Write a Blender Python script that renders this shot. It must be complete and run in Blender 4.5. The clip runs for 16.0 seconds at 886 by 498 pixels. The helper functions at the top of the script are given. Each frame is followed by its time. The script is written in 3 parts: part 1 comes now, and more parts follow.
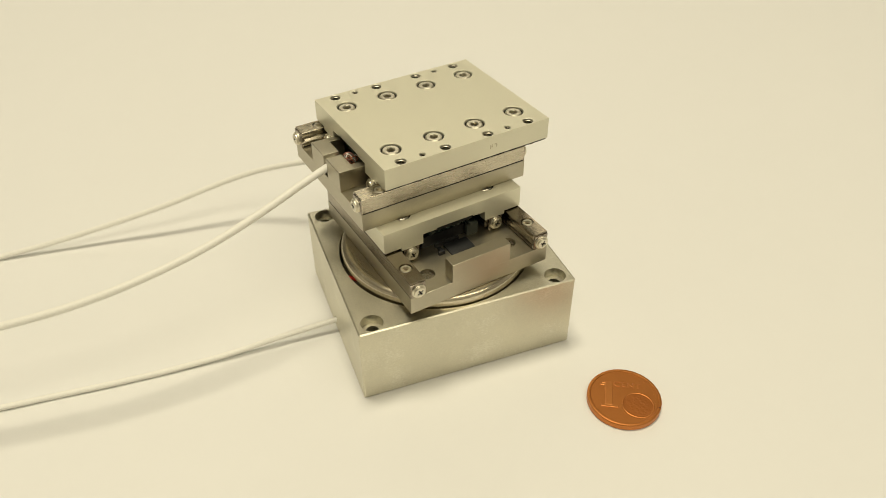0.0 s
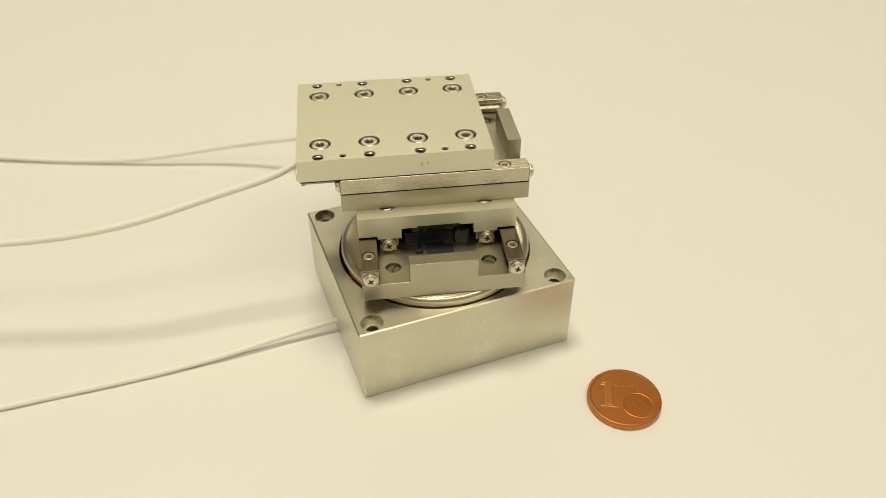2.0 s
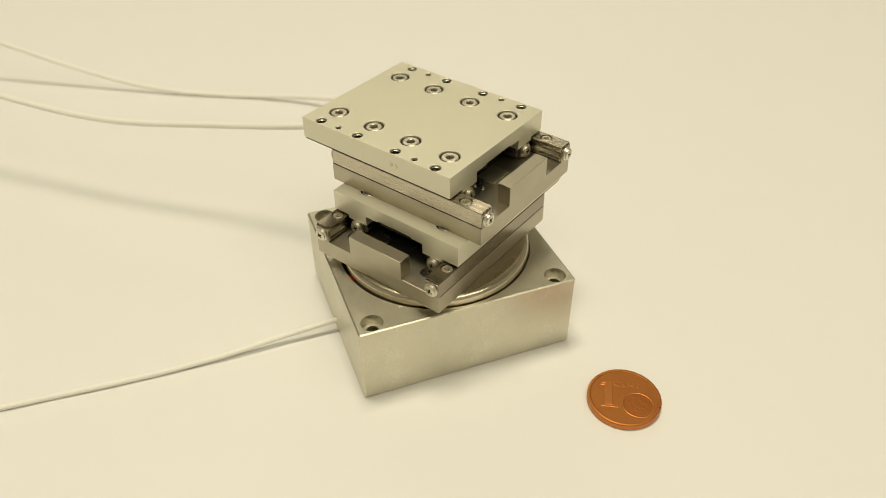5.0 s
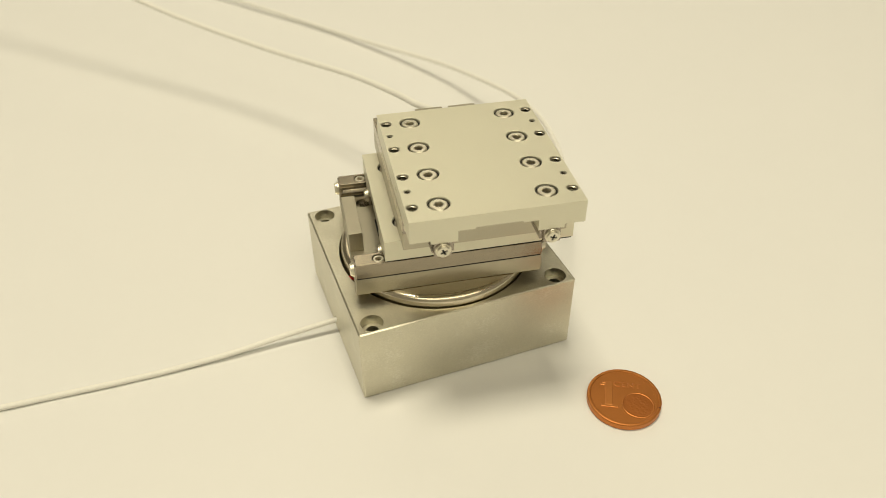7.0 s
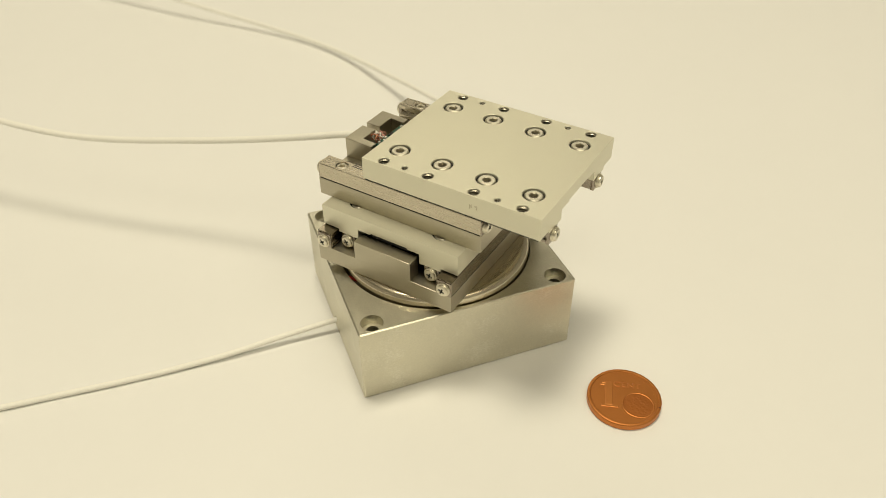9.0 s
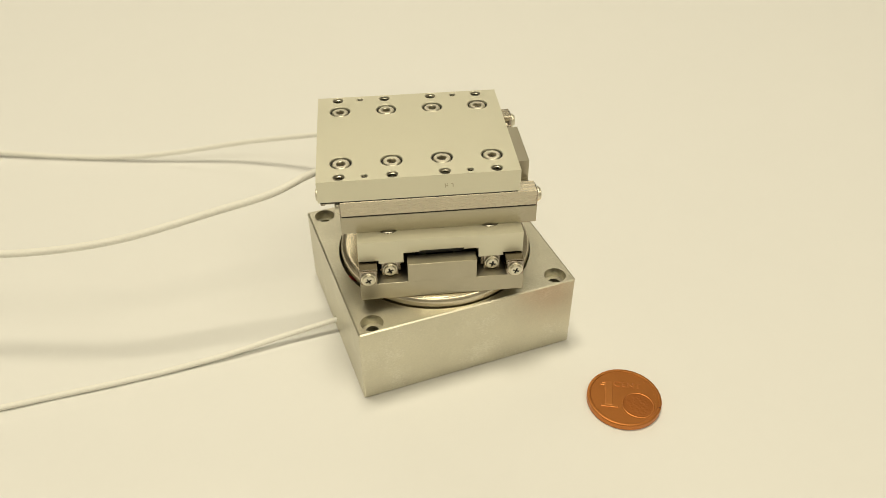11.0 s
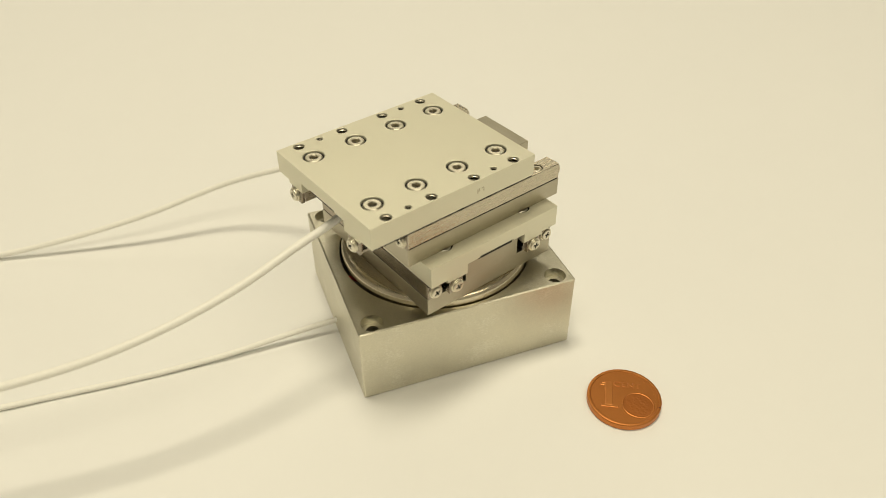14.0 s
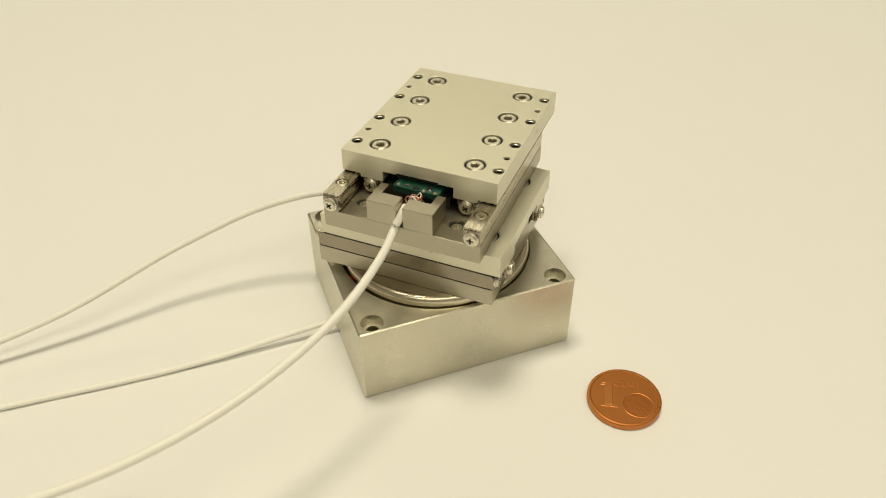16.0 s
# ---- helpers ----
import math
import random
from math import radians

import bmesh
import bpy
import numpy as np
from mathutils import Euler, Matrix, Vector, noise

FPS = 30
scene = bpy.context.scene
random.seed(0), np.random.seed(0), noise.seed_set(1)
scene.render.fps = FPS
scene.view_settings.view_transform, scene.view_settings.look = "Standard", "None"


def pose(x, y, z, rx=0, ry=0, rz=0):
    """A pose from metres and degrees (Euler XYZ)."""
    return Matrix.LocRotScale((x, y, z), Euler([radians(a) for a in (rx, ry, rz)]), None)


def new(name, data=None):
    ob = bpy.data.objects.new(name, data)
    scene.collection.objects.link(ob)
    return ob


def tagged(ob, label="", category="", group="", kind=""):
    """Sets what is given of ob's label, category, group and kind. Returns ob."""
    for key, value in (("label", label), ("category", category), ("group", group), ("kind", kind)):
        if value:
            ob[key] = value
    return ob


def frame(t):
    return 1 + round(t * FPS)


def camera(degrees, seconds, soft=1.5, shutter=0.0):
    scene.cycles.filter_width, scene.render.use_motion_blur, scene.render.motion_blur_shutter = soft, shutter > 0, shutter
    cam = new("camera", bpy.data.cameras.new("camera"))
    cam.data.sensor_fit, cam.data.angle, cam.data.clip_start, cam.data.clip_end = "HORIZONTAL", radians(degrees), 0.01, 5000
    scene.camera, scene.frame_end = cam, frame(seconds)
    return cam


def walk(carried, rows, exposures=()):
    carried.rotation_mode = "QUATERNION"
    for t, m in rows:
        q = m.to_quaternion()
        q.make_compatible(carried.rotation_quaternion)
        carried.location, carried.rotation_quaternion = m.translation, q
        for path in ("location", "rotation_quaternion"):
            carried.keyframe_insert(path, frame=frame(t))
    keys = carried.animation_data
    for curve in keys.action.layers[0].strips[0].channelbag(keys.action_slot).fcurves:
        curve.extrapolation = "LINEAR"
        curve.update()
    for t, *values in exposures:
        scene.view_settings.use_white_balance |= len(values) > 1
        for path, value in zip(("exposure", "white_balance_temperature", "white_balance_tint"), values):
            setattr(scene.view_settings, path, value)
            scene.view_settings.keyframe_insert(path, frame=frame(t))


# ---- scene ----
MM = 0.001
cam = camera(59.035, 16.0, soft=0.7)
CAM_POSE = pose(-49.591 * MM, -137.381 * MM, 135.702 * MM, 51.101, 0.195, -20.792)
cam.data.dof.use_dof = True
cam.data.dof.focus_distance = 0.172
cam.data.dof.aperture_fstop = 16
walk(cam, [(0.0, CAM_POSE), (16.0, CAM_POSE)])

# ---------------------------------------------------------------- light
WARM = (1.0, 0.905, 0.665)
scene.view_settings.exposure = 0.03
world = bpy.data.worlds.new("room_air")
scene.world = world
world.use_nodes = True
world.node_tree.nodes["Background"].inputs[0].default_value = (1.0, 0.9, 0.7, 1)
world.node_tree.nodes["Background"].inputs[1].default_value = 0.05


def overhead_panel(x, y, z, sx, sy, watts):
    data = bpy.data.lights.new("unseen_overhead_light", "AREA")
    data.shape, data.size, data.size_y, data.energy, data.color = "RECTANGLE", sx, sy, watts, WARM
    lamp = new("unseen_overhead_light", data)
    lamp.matrix_world = pose(x, y, z)
    return tagged(lamp, "warm rectangular light above the table, out of view", "lamp")


# unseen main lamp, its place inferred from the cables' shadows
overhead_panel(-0.09, 0.19, 1.66, 0.52, 0.32, 16.3)
# fill added out of view behind the camera, to brighten front faces
overhead_panel(0.05, -0.85, 1.66, 1.9, 0.5, 10.6)
# lamp added out of view at the back, for level metal to mirror
overhead_panel(0.50, 1.95, 1.66, 1.7, 0.6, 7.2)

# ---------------------------------------------------------------- materials


def material(name, base, rough=0.5, metal=0.0, grain=(0.0, 900.0), bump=0.0, vary=0.0, stretch=(1, 1, 1), spot=None, ior=1.5):
    """A surface with fine grain (strength, size) in gloss and relief and a slow change of colour."""
    m = bpy.data.materials.new(name)
    m.use_nodes = True
    nt = m.node_tree
    n, l = nt.nodes, nt.links
    p = n["Principled BSDF"]
    p.inputs["Metallic"].default_value = metal
    p.inputs["Roughness"].default_value = rough
    p.inputs["IOR"].default_value = ior
    p.inputs["Base Color"].default_value = (*base, 1)
    co = n.new("ShaderNodeTexCoord")
    mp = n.new("ShaderNodeMapping")
    mp.inputs["Scale"].default_value = stretch
    l.new(co.outputs["Object"], mp.inputs["Vector"])
    fine = n.new("ShaderNodeTexNoise")
    fine.inputs["Scale"].default_value = grain[1]
    fine.inputs["Detail"].default_value = 4
    l.new(mp.outputs[0], fine.inputs["Vector"])
    slow = n.new("ShaderNodeTexNoise")
    slow.inputs["Scale"].default_value = 90
    slow.inputs["Detail"].default_value = 5
    l.new(co.outputs["Object"], slow.inputs["Vector"])
    if vary:
        add = n.new("ShaderNodeMath")
        add.operation = "ADD"
        l.new(slow.outputs["Fac"], add.inputs[0])
        l.new(fine.outputs["Fac"], add.inputs[1])
        ramp = n.new("ShaderNodeMapRange")
        ramp.inputs["From Min"].default_value, ramp.inputs["From Max"].default_value = 0.6, 1.4
        l.new(add.outputs[0], ramp.inputs["Value"])
        mix = n.new("ShaderNodeMix")
        mix.data_type = "RGBA"
        dark = tuple(c * (1 - vary) for c in base) if spot is None else spot
        light = tuple(min(1, c * (1 + vary * 0.6)) for c in base)
        mix.inputs[6].default_value, mix.inputs[7].default_value = (*dark, 1), (*light, 1)
        l.new(ramp.outputs[0], mix.inputs[0])
        l.new(mix.outputs[2], p.inputs["Base Color"])
    if grain[0]:
        r = n.new("ShaderNodeMapRange")
        r.inputs["From Min"].default_value, r.inputs["From Max"].default_value = 0.3, 0.7
        r.inputs["To Min"].default_value, r.inputs["To Max"].default_value = max(0.05, rough - grain[0]), min(1, rough + grain[0])
        l.new(fine.outputs["Fac"], r.inputs["Value"])
        l.new(r.outputs[0], p.inputs["Roughness"])
    if bump:
        b = n.new("ShaderNodeBump")
        b.inputs["Strength"].default_value = bump
        b.inputs["Distance"].default_value = 0.00012
        l.new(fine.outputs["Fac"], b.inputs["Height"])
        l.new(b.outputs[0], p.inputs["Normal"])
    return m


def scratched(m, amount, tint):
    """Bright worn patches with fine scratches over a metal's colour."""
    nt = m.node_tree
    n, l = nt.nodes, nt.links
    p = n["Principled BSDF"]
    co = n.new("ShaderNodeTexCoord")
    patch = n.new("ShaderNodeTexNoise")
    patch.inputs["Scale"].default_value, patch.inputs["Detail"].default_value = 130, 3
    l.new(co.outputs["Object"], patch.inputs["Vector"])
    marks = None
    for turn in (0.5, 1.9):
        mp = n.new("ShaderNodeMapping")
        mp.inputs["Rotation"].default_value, mp.inputs["Scale"].default_value = (0, 0, turn), (0.4, 1, 1)
        l.new(co.outputs["Object"], mp.inputs["Vector"])
        fine = n.new("ShaderNodeTexNoise")
        fine.inputs["Scale"].default_value, fine.inputs["Detail"].default_value = 4200, 2
        l.new(mp.outputs[0], fine.inputs["Vector"])
        if marks is None:
            marks = fine.outputs["Fac"]
        else:
            top = n.new("ShaderNodeMath")
            top.operation = "MAXIMUM"
            l.new(marks, top.inputs[0]), l.new(fine.outputs["Fac"], top.inputs[1])
            marks = top.outputs[0]
    both = n.new("ShaderNodeMath")
    both.operation = "MULTIPLY"
    l.new(marks, both.inputs[0]), l.new(patch.outputs["Fac"], both.inputs[1])
    edge = n.new("ShaderNodeMapRange")
    edge.inputs["From Min"].default_value, edge.inputs["From Max"].default_value, edge.inputs["To Max"].default_value = 0.30, 0.44, amount
    l.new(both.outputs[0], edge.inputs["Value"])
    mix = n.new("ShaderNodeMix")
    mix.data_type = "RGBA"
    l.new(edge.outputs[0], mix.inputs[0])
    l.new(p.inputs["Base Color"].links[0].from_socket, mix.inputs[6])
    mix.inputs[7].default_value = (*tint, 1)
    l.new(mix.outputs[2], p.inputs["Base Color"])
    return m


TABLE = material("white_tabletop", (0.80, 0.80, 0.79), 0.55, 0, (0.03, 300), 0.01, 0.006)
WALL = material("unseen_room_grey", (0.42, 0.41, 0.39), 0.9, 0, (0, 40), 0, 0.03)
ANOD = material("bead_blasted_aluminium", (0.75, 0.727, 0.59), 0.40, 0.62, (0.03, 2600), 0.03, 0.02)
MILLED = material("milled_aluminium", (0.46, 0.425, 0.335), 0.36, 1.0, (0.05, 3600), 0.03, 0.06, (0.35, 1, 1))
BASEMAT = material("brushed_aluminium", (0.66, 0.63, 0.515), 0.40, 1.0, (0.08, 3000), 0.22, 0.12)
DISC = material("polished_turntable_steel", (0.68, 0.615, 0.475), 0.24, 1.0, (0.0, 500), 0.0, 0.05)
RAIL = material("dark_rail_steel", (0.36, 0.32, 0.27), 0.28, 1.0, (0.06, 900), 0.05, 0.06, (0.12, 1, 1))
# threads darker than the plate, standing for shade down the holes
THREADMAT = material("dark_thread_steel", (0.40, 0.37, 0.30), 0.36, 1.0, (0.05, 2500), 0.05, 0.08)
GROUNDPLATE = material("ground_spring_steel", (0.60, 0.55, 0.45), 0.38, 1.0, (0.05, 1500), 0.03, 0.05)
SLOTMAT = material("dark_screw_steel", (0.34, 0.31, 0.25), 0.28, 1.0, (0.05, 2500), 0.05, 0.08)
STEEL = material("nickel_screw_steel", (0.76, 0.72, 0.60), 0.33, 1.0, (0.05, 2500), 0.03, 0.05)
# black that puts the shade of gaps and recesses into colour
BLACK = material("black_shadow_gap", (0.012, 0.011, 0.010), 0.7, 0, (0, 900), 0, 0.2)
# dark tone for socket floors and pin holes, in place of their shade
SOCKET = material("dark_socket_steel", (0.14, 0.125, 0.10), 0.4, 1.0, (0.05, 2500), 0.05, 0.1)
PCB = material("green_circuit_board", (0.012, 0.075, 0.050), 0.35, 0, (0.08, 1200), 0.1, 0.2)
DARKPLASTIC = material("black_plastic", (0.010, 0.011, 0.012), 0.55, 0, (0.08, 1500), 0.05, 0.2)
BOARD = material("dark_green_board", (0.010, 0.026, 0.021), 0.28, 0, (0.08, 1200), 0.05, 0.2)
SENSOR = material("grey_green_plastic", (0.040, 0.048, 0.040), 0.45, 0, (0.08, 1500), 0.05, 0.2)
COPPER = material("copper_wire", (0.55, 0.24, 0.15), 0.35, 0.8, (0.08, 2000), 0.1, 0.15)
SOLDER = material("solder_tin", (0.75, 0.72, 0.66), 0.3, 1.0, (0.1, 2500), 0.2, 0.1)
CABLE = material("white_cable_sheath", (0.87, 0.86, 0.81), 0.5, 0, (0.06, 1800), 0.25, 0.04)
REDMAT = material("red_wire_sheath", (0.45, 0.02, 0.015), 0.5, 0, (0.05, 2000), 0.05, 0.1)
COIN = material("worn_copper_coin", (0.56, 0.212, 0.057), 0.40, 0.95, (0.03, 1500), 0.03, 0.04)
COINHI = material("light_copper_relief", (0.62, 0.245, 0.070), 0.40, 0.95, (0.04, 1500), 0.04, 0.06)
INK = material("grey_engraving", (0.52, 0.47, 0.34), 0.6, 0.5, (0.05, 2000), 0.05, 0.1)

scratched(BASEMAT, 0.42, (0.84, 0.82, 0.73))
scratched(MILLED, 0.13, (0.80, 0.78, 0.70))

# ---------------------------------------------------------------- mesh helpers (millimetres in, metres out)


def crease(mat):
    """Machined faces stay flat up to their chamfers; turned and moulded ones flow."""
    return 14 if mat in (ANOD, MILLED, BASEMAT) else 32


def mesh_of(bm, mat, smooth=True):
    bmesh.ops.recalc_face_normals(bm, faces=bm.faces)
    bm.transform(Matrix.Scale(MM, 4))
    me = bpy.data.meshes.new("m")
    bm.to_mesh(me)
    bm.free()
    me.materials.append(mat)
    if smooth:
        me.shade_smooth()
        me.set_sharp_from_angle(angle=radians(crease(mat)))
    return me


def part(name, bm, mat, parent=None, label="", at=None, smooth=True):
    ob = new(name, mesh_of(bm, mat, smooth) if not isinstance(bm, bpy.types.Mesh) else bm)
    ob.parent = parent
    if at is not None:
        ob.matrix_basis = at
    return tagged(ob, label)


def mmpose(x, y, z, rx=0, ry=0, rz=0):
    return pose(x * MM, y * MM, z * MM, rx, ry, rz)


def box(bm, x0, x1, y0, y1, z0, z1, bevel=0.0, segments=2):
    made = bmesh.ops.create_cube(bm, size=1.0, matrix=Matrix.Translation(((x0 + x1) / 2, (y0 + y1) / 2, (z0 + z1) / 2)) @ Matrix.Diagonal((x1 - x0, y1 - y0, z1 - z0, 1)))
    if bevel:
        edges = {e for v in made["verts"] for e in v.link_edges}
        bmesh.ops.bevel(bm, geom=list(edges), offset=bevel, segments=segments, affect="EDGES", profile=0.6)
    return bm


def boxes(*rows):
    bm = bmesh.new()
    for r in rows:
        box(bm, *r)
    return bm


def lathe(bm, profile, steps=48, m=None):
    """A solid of revolution round z from (radius, height) rows."""
    m = m or Matrix.Identity(4)
    rings = []
    for r, z in profile:
        if r < 1e-6:
            rings.append([bm.verts.new(m @ Vector((0, 0, z)))])
        else:
            rings.append([bm.verts.new(m @ Vector((r * math.cos(a), r * math.sin(a), z))) for a in (2 * math.pi * k / steps for k in range(steps))])
    for a, b in zip(rings, rings[1:]):
        for k in range(steps):
            j = (k + 1) % steps
            if len(a) == 1 and len(b) == 1:
                continue
            if len(a) == 1:
                bm.faces.new((a[0], b[k], b[j]))
            elif len(b) == 1:
                bm.faces.new((a[k], a[j], b[0]))
            else:
                bm.faces.new((a[k], a[j], b[j], b[k]))
    return bm


def rod(bm, r, z0, z1, m=None, steps=32):
    return lathe(bm, [(0, z0), (r, z0), (r, z1), (0, z1)], steps, m)


def prism(bm, profile, x0, x1):
    """A profile of (y, z) rows drawn along x."""
    a = [bm.verts.new((x0, y, z)) for y, z in profile]
    b = [bm.verts.new((x1, y, z)) for y, z in profile]
    bm.faces.new(a), bm.faces.new(list(reversed(b)))
    for k in range(len(a)):
        j = (k + 1) % len(a)
        bm.faces.new((a[k], b[k], b[j], a[j]))
    return bm


def cut(ob, cutter):
    """Takes the cutter's solids out of ob's mesh for good."""
    tool = new("tool", mesh_of(cutter, BLACK, False))
    mod = ob.modifiers.new("cut", "BOOLEAN")
    mod.operation, mod.solver, mod.object = "DIFFERENCE", "EXACT", tool
    old, keep = ob.matrix_basis.copy(), ob.parent
    ob.parent, ob.matrix_basis = None, Matrix.Identity(4)
    bpy.context.view_layer.update()
    me = bpy.data.meshes.new_from_object(ob.evaluated_get(bpy.context.evaluated_depsgraph_get()))
    ob.modifiers.clear()
    mat = ob.data.materials[0]
    ob.data = me
    me.materials.clear()
    me.materials.append(mat)
    me.shade_smooth()
    me.set_sharp_from_angle(angle=radians(crease(mat)))
    bpy.data.objects.remove(tool)
    ob.parent, ob.matrix_basis = keep, old
    return ob


# ---------------------------------------------------------------- room and table
def room():
    bm = bmesh.new()
    box(bm, -1.5e3, 1.5e3, -1.2e3, 2.6e3, -30, 0)
    ob = part("tabletop", bm, TABLE)
    tagged(ob, "plain matt white tabletop", "table", kind="structure")
    # unseen room added round the table to shape bounce and reflections
    for name, r in (("wall_north", (-1600, 1600, 2600, 2700, -800, 1700)), ("wall_south", (-1600, 1600, -1300, -1200, -800, 1700)),
                    ("wall_east", (1500, 1600, -1200, 2600, -800, 1700)), ("wall_west", (-1600, -1500, -1200, 2600, -800, 1700)),
                    ("floor", (-1600, 1600, -1300, 2700, -860, -800)), ("ceiling", (-1600, 1600, -1300, 2700, 1700, 1800))):
        tagged(part(name, boxes(r), WALL), "plain unseen room surface added for bounce and reflections", name.split("_")[0], kind="structure")


room()

# ---------------------------------------------------------------- screws
def hexagon(r):
    return [(r * math.cos(radians(60 * k)), r * math.sin(radians(60 * k))) for k in range(6)]


def hex_screw_mesh(r, h, socket, slot_depth=0.9):
    """A cap screw, head upwards, its top at z = 0."""
    bm = bmesh.new()
    seg = 36
    outer = [(r * math.cos(2 * math.pi * k / seg), r * math.sin(2 * math.pi * k / seg)) for k in range(seg)]
    lathe_rows = [(r, -h), (r, -0.18), (r - 0.18, 0)]
    rings = [[bm.verts.new((x * q / r, y * q / r, z)) for x, y in outer] for q, z in lathe_rows]
    for a, b in zip(rings, rings[1:]):
        for k in range(seg):
            bm.faces.new((a[k], a[(k + 1) % seg], b[(k + 1) % seg], b[k]))
    # chamfered hexagonal socket
    def hex_ring(s, z):
        ring = []
        for k in range(seg):
            a = 2 * math.pi * k / seg
            d = s * math.cos(radians(30)) / math.cos((a % radians(60)) - radians(30))
            ring.append(bm.verts.new((d * math.cos(a), d * math.sin(a), z)))
        return ring
    circle = [bm.verts.new((socket * 1.04 * math.cos(2 * math.pi * k / seg), socket * 1.04 * math.sin(2 * math.pi * k / seg), 0)) for k in range(seg)]
    rows = [rings[-1], circle, hex_ring(socket, -0.15), hex_ring(socket, -slot_depth)]
    for a, b in zip(rows, rows[1:]):
        for k in range(seg):
            bm.faces.new((a[k], a[(k + 1) % seg], b[(k + 1) % seg], b[k]))
    bm.faces.new(rows[-1])
    return mesh_of(bm, STEEL)


def socket_floor_mesh(socket):
    bm = bmesh.new()
    a = [bm.verts.new((x * 0.97, y * 0.97, -0.8)) for x, y in hexagon(socket)]
    b = [bm.verts.new((x * 0.97, y * 0.97, -0.95)) for x, y in hexagon(socket)]
    bm.faces.new(a), bm.faces.new(b)
    for k in range(6):
        bm.faces.new((a[k], a[(k + 1) % 6], b[(k + 1) % 6], b[k]))
    return mesh_of(bm, SOCKET, False)


def cross_screw_mesh(r, h):
    """A flat pan-head screw with a collar and a cross recess, head towards +z from z = 0."""
    rows = [(0, -0.4), (r * 0.5, -0.4), (r * 0.5, 0.02), (r, 0.02), (r, h * 0.40), (r * 0.96, h * 0.50), (r * 0.84, h * 0.52), (r * 0.82, h * 0.82), (r * 0.72, h * 0.97), (0, h)]
    ob = new("tmp", mesh_of(lathe(bmesh.new(), rows, 40), STEEL))
    q, a = r * 0.13, r * 0.46
    cut(ob, boxes((-a, a, -q, q, h * 0.30, h * 2)))
    cut(ob, boxes((-q, q, -a, a, h * 0.28, h * 2)))
    me = ob.data
    bpy.data.objects.remove(ob)
    return me


def cross_recess_mesh(r, h):
    q, a = r * 0.125, r * 0.455
    # black filler that paints the shade inside the recess
    return mesh_of(boxes((-a, a, -q, q, h * 0.32, h * 0.80), (-q, q, -a, a, h * 0.31, h * 0.79)), BLACK, False)


CAP, CAP_FLOOR = hex_screw_mesh(1.84, 2.2, 0.94), socket_floor_mesh(0.94)
SMALL_CAP, SMALL_FLOOR = hex_screw_mesh(1.25, 1.4, 0.70), socket_floor_mesh(0.70)
PAN, PAN_RECESS = cross_screw_mesh(1.60, 0.95), cross_recess_mesh(1.60, 0.95)
WASHER = mesh_of(boxes((-1.75, 1.75, -1.75, 1.75, -0.9, -0.02, 0.12)), RAIL)
_slot = new("tmp", mesh_of(lathe(bmesh.new(), [(0, -0.9), (1.55, -0.9), (1.55, -0.15), (1.4, 0), (0, 0)], 36), SLOTMAT))
SLOT = cut(_slot, boxes((-2, 2, -0.22, 0.22, -0.45, 1))).data
bpy.data.objects.remove(_slot)


def thread_mesh(r, depth, pitch, mat):
    """The ribbed wall of a tapped hole, open at the top, z = 0 downwards."""
    bm, rows, z = bmesh.new(), [], -0.25
    while z > -depth:
        rows += [(r + 0.22, z), (r * 0.86, z - pitch * 0.25), (r * 0.86, z - pitch * 0.42), (r + 0.22, z - pitch * 0.62)]
        z -= pitch
    rows.append((0, z))
    return mesh_of(lathe(bm, rows, 24), mat)


# black rings that stand for the shade round sunk screw heads
SHADE_RING = mesh_of(lathe(bmesh.new(), [(1.85, -0.3), (2.24, -0.3), (2.24, 0), (1.85, 0), (1.85, -0.3)], 40), BLACK)
SMALL_SHADE_RING = mesh_of(lathe(bmesh.new(), [(1.26, -0.3), (1.68, -0.3), (1.68, 0), (1.26, 0), (1.26, -0.3)], 32), BLACK)
THREAD, THREAD_SMALL = thread_mesh(1.12, 4.3, 0.80, THREADMAT), thread_mesh(0.62, 3.0, 0.60, SOCKET)


def hex_screw(parent, x, y, z, turn=0, small=False, name="cap_screw"):
    part(name, SMALL_CAP if small else CAP, None, parent, "nickel hex socket screw", mmpose(x, y, z, rz=turn))
    part("socket_floor", SMALL_FLOOR if small else CAP_FLOOR, None, parent, "", mmpose(x, y, z, rz=turn))


def cross_screw(parent, x, y, z, facing, turn=0, dark_surround=True):
    """facing: the way the head looks, in degrees round z from +x."""
    m = mmpose(x, y, z, rz=facing) @ pose(0, 0, 0, 0, 90, 0) @ pose(0, 0, 0, rz=turn)
    part("cross_screw", PAN, None, parent, "nickel pan-head screw with a cross recess", m)
    part("cross_recess", PAN_RECESS, None, parent, "", m)
    if dark_surround:
        part("rail_end_plate", WASHER, None, parent, "", mmpose(x, y, z, rz=facing) @ pose(0, 0, 0, 0, 90, 0))


# ---------------------------------------------------------------- the stack of stages
stage = tagged(new("positioning_stage"), "three-axis piezo positioning stage of bright aluminium on the white table", "positioning stage")

HX, HY, BASE_H = 25.38, 23.39, 19.53
RING_R, DISC_R = 22.67, 22.25
ZB, ZU, T = 22.0, 35.33, 13.33
L2, W2 = 20.62, 17.45
RAIL_Z0, RAIL_Z1 = 4.28, 7.98
PITCH, ROW = 10.457, 10.78


